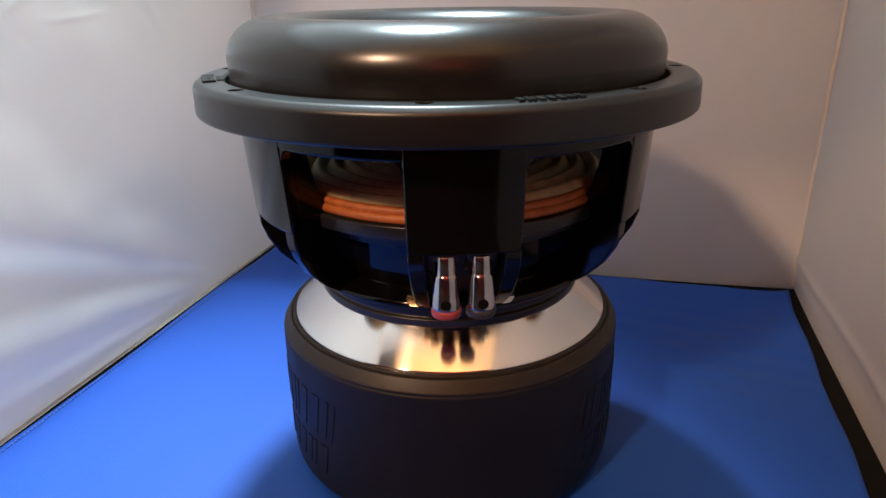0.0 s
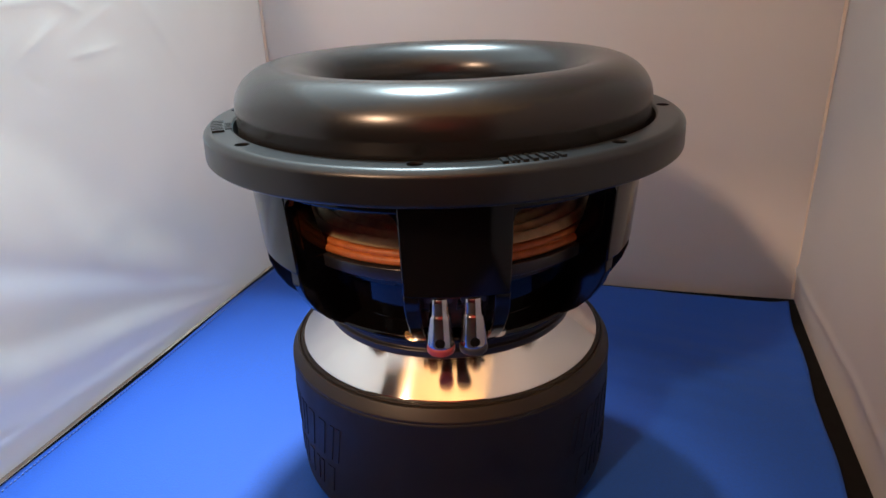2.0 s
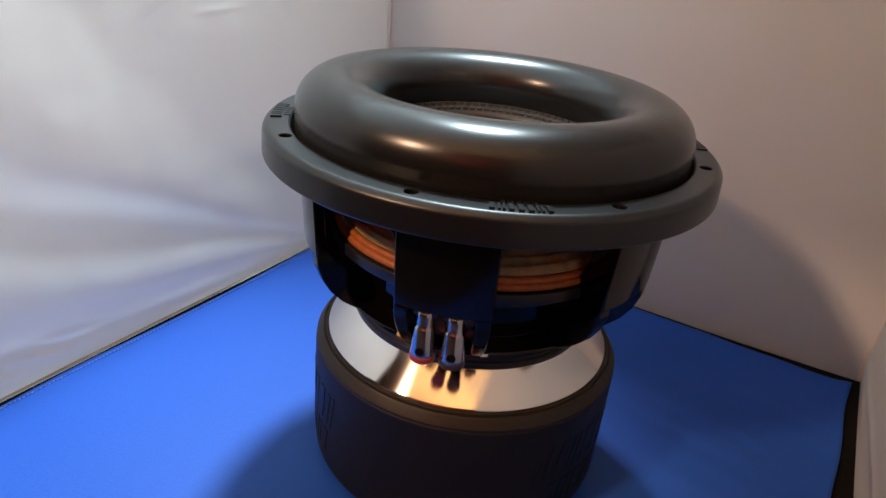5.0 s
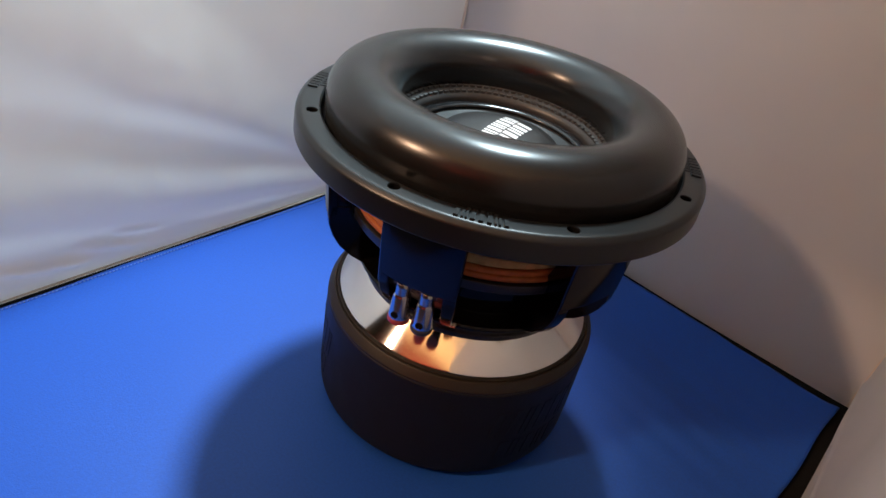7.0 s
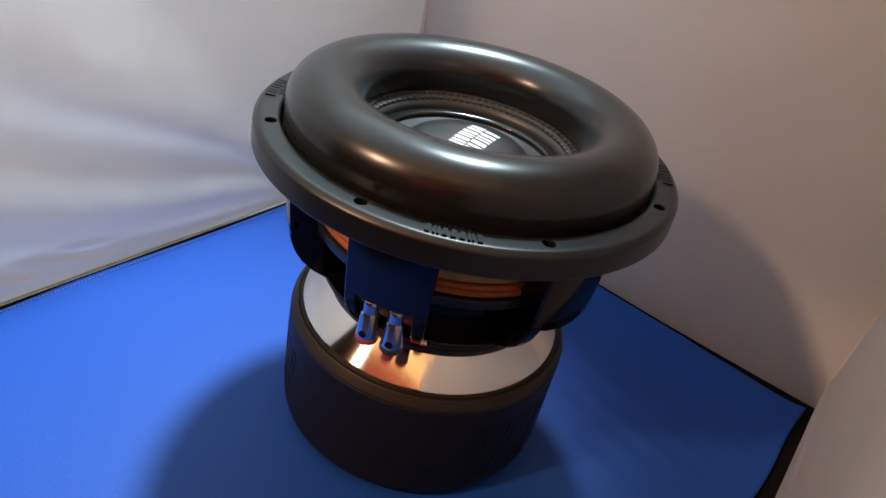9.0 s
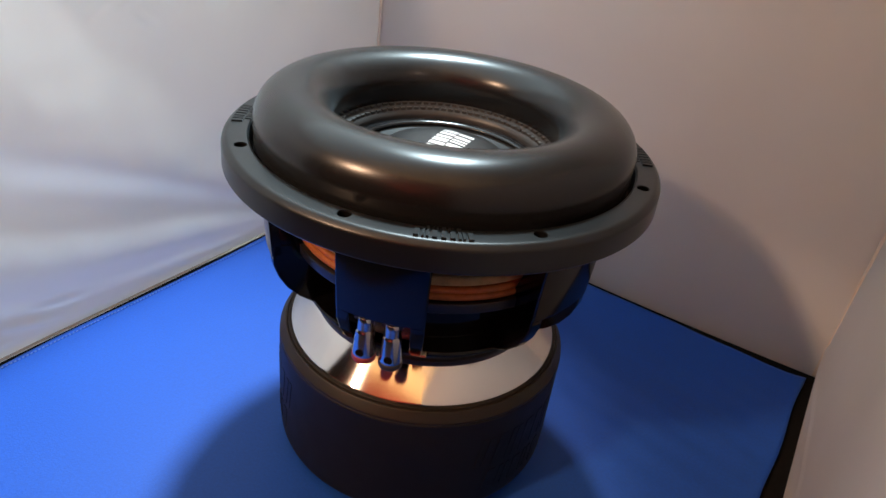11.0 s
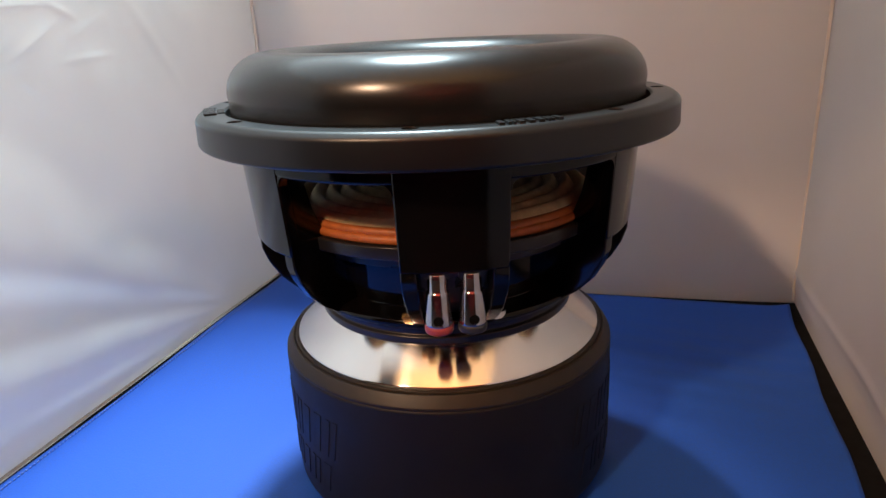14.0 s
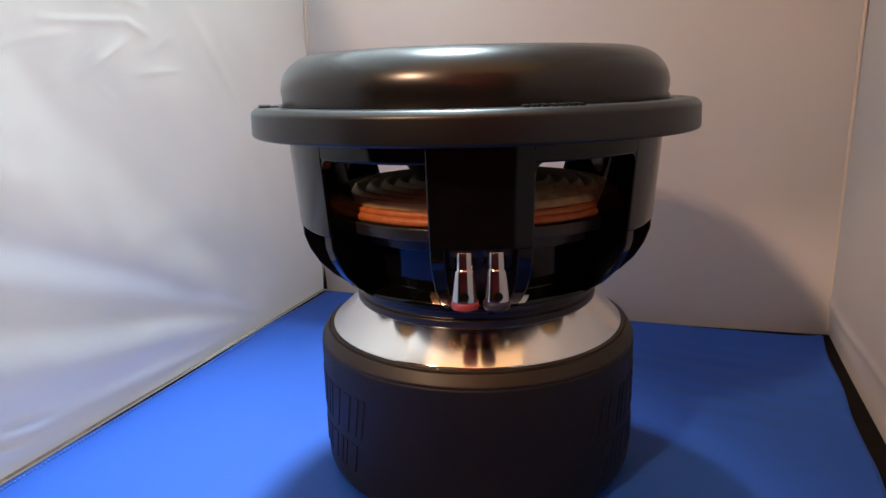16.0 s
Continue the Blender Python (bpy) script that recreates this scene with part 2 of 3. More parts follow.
def west_relief(v, z):
    """How far the slack west wall stands in from its plane: billows, creases and a loose hem."""
    d = 0.0
    run = max(0.0, 0.21 - v)
    if run > 0.01:
        # folds that fan out from the foot of the wall near the back corner
        k = z / (run + 0.02) + 0.03 * noise.noise(Vector((v * 4, z * 5, 0.7)))
        height = FOLDS[-1][1]
        for (k0, h0), (k1, h1) in zip(FOLDS, FOLDS[1:]):
            if k < k1:
                q = min(1, max(0, (k - k0) / (k1 - k0)))
                height = h0 + (h1 - h0) * (0.5 - 0.5 * math.cos(math.pi * q))
                break
        d += min(0.0115, 0.036 * run) * height
    d += 0.0040 * noise.noise(Vector((v * 7, z * 9, 3.1)))
    d += 0.0010 * noise.noise(Vector((v * 30, z * 30, 8.4)))
    for a, b, w, h in CREASES:
        d += 0.75 * crease((v, z), a, b, 1.2 * w, h)
    return d * min(1, z / 0.02 + 0.15)


def calm_relief(seed):
    def relief(s, z):
        return (0.0055 * noise.noise(Vector((s * 5, z * 4, seed))) + 0.0006 * noise.noise(Vector((s * 22, z * 18, seed)))) * min(1, z / 0.02 + 0.1)
    return relief


def cloth_wall(name, place, s0, s1, z1, n, m, relief, label, mat=None):
    """A hanging wall of tent cloth. place(s, z, d): world place of a point d inside its plane."""
    verts, faces = [], []
    for j in range(m + 1):
        for i in range(n + 1):
            s, z = s0 + (s1 - s0) * i / n, z1 * j / m - 0.004
            verts.append(place(s, z, relief(s, max(z, 0))))
    for j in range(m):
        for i in range(n):
            a = j * (n + 1) + i
            faces.append((a, a + 1, a + n + 2, a + n + 1))
    ob = mesh_object(name, verts, faces, mat or M_TENT, 60)
    return tagged(ob, label, "tent wall", kind="structure")


cloth_wall("wall_west", lambda s, z, d: tent(TU0 + d, s, z), TV0, TV1, TOP, 260, 230, west_relief,
           "slack creased white fabric side wall of a light tent")
cloth_wall("wall_north", lambda s, z, d: tent(s, TV1 - d, z), TU0, TU1, TOP, 90, 80, calm_relief(5.0),
           "smooth white fabric back wall of a light tent")
cloth_wall("wall_east", lambda s, z, d: tent(TU1 - d - 0.0016 * math.exp(-((z - 0.036) / 0.005) ** 2), s, z), TV0, TV1, TOP, 90, 180, calm_relief(9.0),
           "smooth white fabric side wall of a light tent")
rv, rf = [], []
for j in range(31):
    for i in range(31):
        u, v = TU0 + (TU1 - TU0) * i / 30, -0.35 + (TV1 + 0.35) * j / 30
        rv.append(tent(u, v, TOP - 0.004 - 0.012 * math.sin(math.pi * i / 30) * math.sin(math.pi * j / 30)))
rf = [(j * 31 + i, j * 31 + i + 1, j * 31 + i + 32, j * 31 + i + 31) for j in range(30) for i in range(30)]
tagged(mesh_object("ceiling", rv, rf, M_ROOF, 60), "sheer white fabric roof of the light tent", "tent roof", kind="structure")


def tape(name, u, v, w, label):
    """A narrow sewn seam standing up in a corner of the tent."""
    verts, faces = [], []
    n = 60
    for i in range(n + 1):
        z = TOP * i / n
        j = 0.0008 * noise.noise(Vector((z * 20, u * 9, v * 9)))
        for du, dv in ((-w, -0.0006), (w, -0.0006), (w, 0.0006), (-w, 0.0006)):
            verts.append(tent(u + du + j, v + dv, z))
    for i in range(n):
        for k in range(4):
            a, b = i * 4 + k, i * 4 + (k + 1) % 4
            faces.append((a, b, b + 4, a + 4))
    faces += [(3, 2, 1, 0), tuple(n * 4 + k for k in range(4))]
    return tagged(mesh_object(name, verts, faces, M_SEAM, 0), label, "seam", kind="structure")


tape("trim_seam_1", TU0 + 0.0035, TV1 - 0.0042, 0.0018, "pale sewn seam up the corner of the tent")
tape("trim_seam_2", TU1 - 0.0035, TV1 - 0.0042, 0.0014, "pale sewn seam up the corner of the tent")

# hem tape along the foot of the west wall, a loose pale edge that catches the light
hv, hf = [], []
n = 120
for i in range(n + 1):
    v = TV0 + (TV1 - 0.004 - TV0) * i / n
    lift = 0.0019 + 0.0006 * noise.noise(Vector((v * 12, 0, 2.2)))
    out = 0.0058 + 0.0010 * noise.noise(Vector((v * 9, 3, 5.0)))
    for du, z in ((out, 0.0012), (out + 0.0006, lift * 0.5), (out - 0.0012, lift), (out - 0.0022, lift), (out - 0.0010, 0.0012)):
        hv.append(tent(TU0 + du, v, z))
for i in range(n):
    for k in range(5):
        a, b = i * 5 + k, i * 5 + (k + 1) % 5
        hf.append((a, b, b + 5, a + 5))
hf += [(4, 3, 2, 1, 0), tuple(n * 5 + k for k in range(5))]
hv, hf = closed_up(hv, hf)
tagged(mesh_object("trim_hem", hv, hf, M_HEM, 50), "pale sewn hem along the foot of the tent wall", "hem", kind="structure")

# dark open slit at the foot of the back corner, where the walls do not quite meet
gv = [tent(TU0 + 0.0075 + du, TV1 - 0.0075 + dv, z) for du, dv in ((-0.0016, -0.0016), (0.0016, 0.0016)) for z in (0.001,)]
gv += [tent(TU0 + 0.0075 + du, TV1 - 0.0075 + dv, 0.016) for du, dv in ((-0.0010, -0.0010), (0.0010, 0.0010))]
gv += [tent(TU0 + 0.0068, TV1 - 0.0068, 0.034)]
gv += [tent(TU0 + 0.0030 + du, TV1 - 0.0030 + dv, z) for du, dv, z in ((-0.0016, -0.0016, 0.001), (0.0016, 0.0016, 0.001), (-0.0010, -0.0010, 0.016), (0.0010, 0.0010, 0.016), (0, 0, 0.034))]
gf = [(0, 1, 3, 2), (2, 3, 4), (6, 5, 7, 8), (8, 7, 9), (0, 2, 7, 5), (1, 6, 8, 3), (2, 4, 9, 7), (3, 8, 9, 4), (0, 5, 6, 1)]
gv, gf = closed_up(gv, gf)
tagged(mesh_object("trim_corner_gap", gv, gf, M_BINDING, 0), "dark slit at the foot of the tent corner", "slit", kind="structure")

# black base of the tent, under the blue sheet
bv, bf = [], []
n, m = 24, 24
for z in (-0.009, -0.0045):
    for j in range(m + 1):
        for i in range(n + 1):
            bv.append(tent(TU0 - 0.004 + (TU1 - TU0 + 0.008) * i / n, -0.382 + (TV1 + 0.386) * j / m, z))
N, S = n + 1, (n + 1) * (m + 1)
for j in range(m):
    for i in range(n):
        q = j * N + i
        bf += [(q, q + N, q + N + 1, q + 1), (S + q, S + q + 1, S + q + N + 1, S + q + N)]
edge = [i for i in range(n)] + [n + j * N for j in range(m)] + [m * N + n - i for i in range(n)] + [(m - j) * N for j in range(m)]
bf += [(p, q, S + q, S + p) for p, q in zip(edge, edge[1:] + edge[:1])]
bv, bf = closed_up(bv, bf)
base = mesh_object("floor", bv, bf, M_BINDING, 40)
tagged(base, "black woven base and edge binding of the tent", "tent floor", kind="structure")


def sheet_edge(v):
    """The sheet's edge beside the east wall, which runs askew."""
    return 0.310 - 0.011 * min(1.2, (TV1 - v) / 0.35) + 0.0012 * math.sin(v * 40)


def floor_sheet():
    """Blue satin sheet on the tent's base: gentle folds, curled edges, a stitched hem."""
    n, m = 170, 220
    verts, faces = [], []
    for j in range(m + 1):
        v = -0.376 + (TV1 - 0.009 + 0.376) * j / m
        for i in range(n + 1):
            u1 = sheet_edge(v)
            west = TU0 + 0.0096 + 0.0012 * math.sin(v * 23 + 1)
            u = west + (u1 - west) * i / n
            near_back = min(1, max(0, (v - TV1 + 0.09) / 0.08))
            v2 = v - near_back * (0.0015 + 0.0075 * min(1, max(0, (u - 0.16) / 0.06)) * (0.75 + 0.25 * math.sin(u * 50)))
            r = math.hypot(u, v)
            free = min(1, max(0, (r - 0.13) / 0.06))
            z = 0.0014 * noise.noise(Vector((u * 5 + v * 2, v * 9, 1.7)))
            z += 0.0006 * math.sin((v * 1.0 + u * 0.22) / 0.034 * 2 * math.pi + 2 * noise.noise(Vector((u * 4, v * 4, 0)))) * math.exp(-((u - 0.20) / 0.10) ** 2 - ((v - 0.17) / 0.09) ** 2)
            z += 0.0035 * math.exp(-((u - u1) / 0.010) ** 2) * (0.4 + 0.6 * noise.noise(Vector((v * 14, 0, 4))) ** 2)
            verts.append(tent(u, v2, z * free))
    for j in range(m):
        for i in range(n):
            a = j * (n + 1) + i
            faces.append((a, a + 1, a + n + 2, a + n + 1))
    top = mesh_object("blue_sheet", verts, faces, M_SHEET, 60)
    md = top.modifiers.new("thickness", "SOLIDIFY")
    md.thickness, md.offset = 0.0035, -1
    return tagged(top, "bright blue satin cloth sheet spread over the tent floor", "cloth")


sheet = floor_sheet()
# hem stitching beside the west wall, one row of short pale stitches
sv, sf = [], []
count = 190
for i in range(count):
    v = TV0 + 0.01 + (TV1 - TV0 - 0.03) * i / count
    bx, fx = box_mesh(TU0 + 0.0148, TU0 + 0.0155, v, v + 0.0019, 0.0004, 0.0016)
    o = len(sv)
    sv += [tent(*p) for p in bx]
    sf += [tuple(o + k for k in face) for face in fx]
hem = under(mesh_object("hem_stitching", sv, sf, M_STITCH, 0), sheet, "dashed pale hem stitching")
tagged(hem, kind="stuff")

# ---- the room round the tent ----
def room_part(name, x0, x1, y0, y1, z0, z1, mat, label, category):
    v, f = box_mesh(x0, x1, y0, y1, z0, z1)
    return tagged(mesh_object(name, v, f, mat, 0), label, category, kind="structure")


RZ0, RZ1 = -0.76, 2.2
# south wall is red only for its reflection, in place of a person
room_part("room_wall_south", -1.9, 1.9, -2.0, -1.9, RZ0, RZ1, M_RED_STANDIN, "plain room wall coloured red in place of an unseen red shirt", "wall")
room_part("room_wall_north", -1.9, 1.9, 1.9, 2.0, RZ0, RZ1, M_ROOM, "plain dark brown painted room wall", "wall")
room_part("room_wall_west", -2.0, -1.9, -2.0, 2.0, RZ0, RZ1, M_ROOM, "plain dark brown painted room wall", "wall")
room_part("room_wall_east", 1.9, 2.0, -2.0, 2.0, RZ0, RZ1, M_ROOM, "plain dark brown painted room wall", "wall")
room_part("room_ceiling", -2.0, 2.0, -2.0, 2.0, RZ1, RZ1 + 0.1, M_CEIL, "plain pale painted room ceiling", "ceiling")
room_part("room_floor", -2.0, 2.0, -2.0, 2.0, RZ0 - 0.1, RZ0, M_TABLE, "brown wooden room floor", "floor")
tv, tf = box_mesh(-0.5, 0.5, -0.85, 0.5, RZ0, -0.0095)
tagged(bevelled(mesh_object("stand_table", tv, tf, M_TABLE, 0), 0.004), "brown wooden stand under the light tent", "table", kind="structure")

# ---- the speaker ----
woofer = tagged(new("subwoofer_speaker"), "large black subwoofer driver standing on its magnet on blue cloth", "speaker")

# flange ring
flange = turned("mounting_flange", rounded([(0.1412, 0.268), (0.1412, 0.2788), (0.1422, 0.2800), (0.1445, 0.2800), (0.1525, 0.2800), (0.1560, 0.2798), (0.1596, 0.2766), (0.1600, 0.2615), (0.1585, 0.2600), (0.1340, 0.2600), (0.1340, 0.268), (0.1412, 0.268)], 0.0016)[:-1],
                M_FLANGE, woofer, 160, True, 30, "satin black flange ring with raised lettering and screw holes")

# eight screw holes, cut through, each with a cup coloured near-black as shade
cv, cf = [], []
for k in range(8):
    a = radians(-90 + 45 * k)
    v, f = closed_up(*lathe([(0.0043, 0.2560), (0.0043, 0.2796), (0.0049, 0.2815)], 28))
    o = len(cv)
    cv += [(x + 0.1478 * math.cos(a), y + 0.1478 * math.sin(a), z) for x, y, z in v]
    cf += [tuple(o + q for q in face) for face in f]
    v, f = closed_up(*lathe([(0.0, 0.2622), (0.0041, 0.2622), (0.0041, 0.2790), (0.0045, 0.2790), (0.0045, 0.2612), (0.0, 0.2612)], 20))
    under(mesh_object("screw_hole", [(x + 0.1478 * math.cos(a), y + 0.1478 * math.sin(a), z) for x, y, z in v], f, M_HOLE_SHADE, 30), flange, "screw hole lined near-black for its shade")
cutter = mesh_object("cutter", cv, cf, M_FLANGE, 30)
cut = flange.modifiers.new("holes", "BOOLEAN")
cut.object, cut.operation, cut.solver = cutter, "DIFFERENCE", "EXACT"
bpy.context.view_layer.update()
whole = bpy.data.meshes.new_from_object(flange.evaluated_get(bpy.context.evaluated_depsgraph_get()))
flange.modifiers.clear()
flange.data = whole
whole.set_sharp_from_angle(angle=radians(25))
bpy.data.objects.remove(cutter)


def block_letter(w, h, kind):
    """Boxes (x0, x1, y0, y1) of a plain mark: one or two upright slabs, no letter."""
    if kind == 0:
        return [(0.1 * w, 0.72 * w, 0, h)]
    return [(0, 0.32 * w, 0, h), (0.52 * w, 0.84 * w, 0, h)]


def raised_marks(name, centre, radius, z, rise, pitch, w, h, kinds, mat, parent, label, inward=True):
    """A row of raised block signs along an arc of the flange; their foot points outwards or inwards."""
    verts, faces = [], []
    for i, kind in enumerate(kinds):
        s = (i - (len(kinds) - 1) / 2) * pitch - w / 2
        for x0, x1, y0, y1 in block_letter(w, h, kind):
            bx, fx = box_mesh(s + x0, s + x1, y0, y1, 0, rise)
            o = len(verts)
            for x, y, dz in bx:
                r = radius - h / 2 + y if inward else radius + h / 2 - y
                a = radians(centre) + (x if not inward else -x) / radius
                verts.append((r * math.cos(a), r * math.sin(a), z + dz))
            faces += [tuple(o + q for q in face) for face in fx]
    v, f = closed_up(verts, faces)
    return under(mesh_object(name, v, f, mat, 0), parent, label)


for k in range(4):
    c = -67.5 + 90 * k
    raised_marks("raised_lettering", c, 0.1505, 0.2798, 0.0015, 0.0051, 0.0046, 0.0074, (0, 1, 0, 0, 0, 1, 0), M_FLANGE, flange, "raised black block lettering")
    raised_marks("raised_lettering", c, 0.1436, 0.2798, 0.0009, 0.0044, 0.0038, 0.0044, (0, 1, 0, 1, 0), M_FLANGE, flange, "raised black block lettering")

# near-black liner in the gap between flange and surround, coloured as its shade
turned("groove", [(0.1383, 0.2682), (0.1411, 0.2682), (0.1411, 0.2787), (0.1407, 0.2787), (0.1407, 0.2692), (0.1383, 0.2692)], M_HOLE_SHADE, woofer, 128, True, 30, "near-black liner that shades the groove round the surround")

# surround roll
roll = []
for i in range(49):
    a = radians(-38 + 256 * i / 48)
    rr, zc = 0.0275, 0.2900
    roll.append((0.1110 + rr * math.cos(a), zc + 0.0245 * math.sin(a)))
roll = [(0.1375, 0.2650), (0.1382, 0.2780)] + [p for p in roll if p[1] > 0.284] + [(0.0848, 0.2780), (0.0858, 0.2738), (0.0875, 0.2725), (0.0905, 0.2740), (0.1340, 0.2650), (0.1375, 0.2650)]
turned("surround_roll", roll[:-1], M_ROLL, woofer, 192, True, 50, "thick satin black rubber surround roll")

# stitched rim, cone and dust cap
turned("stitched_rim", rounded([(0.0885, 0.2660), (0.0885, 0.2768), (0.0855, 0.2768), (0.0770, 0.2703), (0.0756, 0.2680), (0.0754, 0.2645), (0.0780, 0.2640), (0.0885, 0.2660)], 0.001)[:-1], M_RIM, woofer, 128, True, 40, "black stitched rim of the cone")
tv, tf = [], []
for row, (r, z, off) in enumerate(((0.0834, 0.2752, 0.0), (0.0794, 0.2721, 0.5))):
    for i in range(84):
        a = 2 * math.pi * (i + off) / 84
        bx, fx = box_mesh(-0.0013, 0.0013, -0.0020, 0.0020, -0.0006, 0.0014)
        o = len(tv)
        tv += [((r + x) * math.cos(a) - y * math.sin(a), (r + x) * math.sin(a) + y * math.cos(a), z + dz) for x, y, dz in bx]
        tf += [tuple(o + q for q in face) for face in fx]
tagged(under(mesh_object("rim_stitching", tv, tf, M_THREAD, 0), woofer, "two rows of black stitches"), kind="stuff")

cone = turned("cone", [(0.0870, 0.2660), (0.0780, 0.2645), (0.0700, 0.2622), (0.0620, 0.2602), (0.0520, 0.2585), (0.0400, 0.2540), (0.0400, 0.2220), (0.0420, 0.2220), (0.0535, 0.2375), (0.0650, 0.2488), (0.0850, 0.2592), (0.1000, 0.2640), (0.0990, 0.2655)], M_CAP, woofer, 128, True, 40, "satin black paper cone")
bead = []
for i in range(16):
    a = 2 * math.pi * i / 16
    bead.append((0.0712 + 0.0050 * math.cos(a), 0.2634 + 0.0024 * math.sin(a)))
turned("glue_bead", bead, M_GLUE, woofer, 128, True, 60, "shiny black glue bead")
dome = [(0.0530, 0.2580), (0.0526, 0.2598)]
for i in range(13):
    a = i / 12 * math.pi / 2
    dome.append((0.0515 * math.cos(a), 0.2600 + 0.0180 * math.sin(a)))
dome[-1] = (0.0, dome[-1][1])
cap = turned("dust_cap", dome, M_DOME, woofer, 96, False, 40, "smooth black dust cap with a white print")


def cap_z(x, y):
    r = math.hypot(x, y) / 0.0515
    return 0.2600 + 0.0180 * math.sqrt(max(0, 1 - r * r))


# white print on the cap: two rows of slanted blocks, following the dome
CAP_TURN = radians(90)
pv, pf = [], []
for y0, h, ws, pitch in ((-0.0040, 0.0120, 6, 0.0070), (-0.0172, 0.0120, 5, 0.0084)):
    for i in range(ws):
        x = (i - ws / 2) * pitch
        w = pitch * 0.84
        for a0, a1, b0, b1 in block_letter(w * 1.16, h, (1, 0, 1, 0, 0, 1)[i]):
            n = 4
            o = len(pv)
            for top in (0.0000, 0.0003):
                for j in range(n + 1):
                    for q in range(n + 1):
                        px, py = x + a0 + (a1 - a0) * q / n, y0 + b0 + (b1 - b0) * j / n
                        X, Y = px * math.cos(CAP_TURN) - py * math.sin(CAP_TURN), px * math.sin(CAP_TURN) + py * math.cos(CAP_TURN)
                        pv.append((X, Y, cap_z(X, Y) + top))
            N = n + 1
            for j in range(n):
                for q in range(n):
                    a = o + N * N + j * N + q
                    pf.append((a, a + 1, a + N + 1, a + N))
            pf += [(o + q, o + q + 1, o + N * N + q + 1, o + N * N + q) for q in range(n)]
under(mesh_object("white_print", pv, pf, M_WHITE, 0), cap, "white block print")

# basket: collar, six arms with two legs each, foot ring
turned("basket_collar", rounded([(0.1240, 0.2600), (0.1354, 0.2600), (0.1350, 0.2495), (0.1342, 0.2480), (0.1240, 0.2480), (0.1240, 0.2600)], 0.0008)[:-1], M_GLOSS, woofer, 144, True, 30, "glossy black basket collar")

LEG = [(0.1300, 0.2080), (0.1310, 0.1985), (0.1305, 0.1900), (0.1270, 0.1800), (0.1205, 0.1690), (0.1110, 0.1590), (0.1000, 0.1510), (0.0880, 0.1465)]
LEG_IN = [(r - 0.012, z + 0.004) for r, z in LEG]
for k in range(6):
    c = -82.2 + 60 * k
    v, f = sector([(0.1356, 0.2600), (0.1352, 0.2482), (0.1345, 0.2400), (0.1335, 0.2250), (0.1322, 0.2080), (0.1315, 0.1975)], 0.0080, c - 13.6, c + 13.6, 14)
    arm = under(bevelled(mesh_object("basket_arm", v, f, M_GLOSS, 30), 0.0012), woofer, "glossy black cast basket arm")
    for side in (-1, 1):
        v, f = sector(LEG, 0.0280, c + side * 13.6 - (4.2 if side > 0 else 0), c + side * 13.6 + (4.2 if side < 0 else 0), 4)
        under(bevelled(mesh_object("arm_leg", v, f, M_GLOSS, 30), 0.001), arm, "curved glossy black leg")
        # deep side plate, widening downwards to the inner body
        a0, a1 = sorted((c + side * 13.4, c + side * 10.9))
        plate = [(0.1280, 0.2482), (0.1275, 0.2080)] + [(r - 0.0030, z + 0.0015) for r, z in LEG[1:]] + [(0.0860, 0.1500), (0.0880, 0.1700), (0.0935, 0.1885), (0.1030, 0.1995), (0.1060, 0.2085), (0.1130, 0.2250), (0.1185, 0.2482)]
        m = len(plate)
        v = [(r * math.cos(radians(q)), r * math.sin(radians(q)), z) for q in (a0, a1) for r, z in plate]
        f = [tuple(range(m)), tuple(range(2 * m - 1, m - 1, -1))] + [(i, (i + 1) % m, m + (i + 1) % m, m + i) for i in range(m)]
        v, f = closed_up(v, f)
        under(mesh_object("arm_side_plate", v, f, M_GLOSS, 30), arm, "deep glossy black side plate")
        # rounded corner at the top of the window beside the arm
        corner = [(c + side * 13.5, 0.2487), (c + side * (13.6 + 2.7), 0.2487)]
        for i in range(7):
            w = radians(90 * i / 6)
            corner.append((c + side * (13.6 + 2.7 * (1 - math.sin(w))), 0.2487 - 0.0064 * (1 - math.cos(w))))
        corner.append((c + side * 13.5, 0.2487 - 0.0064))
        m = len(corner)
        v = [(r * math.cos(radians(a)), r * math.sin(radians(a)), z) for r in (0.1346, 0.1285) for a, z in corner]
        f = [tuple(range(m)), tuple(range(2 * m - 1, m - 1, -1))] + [(i, (i + 1) % m, m + (i + 1) % m, m + i) for i in range(m)]
        v, f = closed_up(v, f)
        under(mesh_object("window_fillet", v, f, M_GLOSS, 30), arm, "rounded glossy black window corner")
    v, f = sector(LEG_IN, 0.0050, c - 9.6, c + 9.6, 10)
    under(mesh_object("arm_web", v, f, M_DULL, 30), arm, "dull black recessed web")

turned("basket_foot_ring", rounded([(0.0700, 0.1500), (0.0935, 0.1500), (0.0937, 0.1465), (0.0908, 0.1455), (0.0902, 0.1410), (0.0925, 0.1398), (0.0922, 0.1350), (0.0880, 0.1335), (0.0700, 0.1345), (0.0700, 0.1500)], 0.0008)[:-1], M_DULL, woofer, 128, True, 30, "black grooved foot ring of the basket")
turned("basket_floor", rounded([(0.0600, 0.1500), (0.1010, 0.1515), (0.1000, 0.1550), (0.0845, 0.1570), (0.0925, 0.1890), (0.0600, 0.1890), (0.0600, 0.1500)], 0.0015)[:-1], M_GLOSS, woofer, 128, True, 30, "glossy black inner body of the basket")
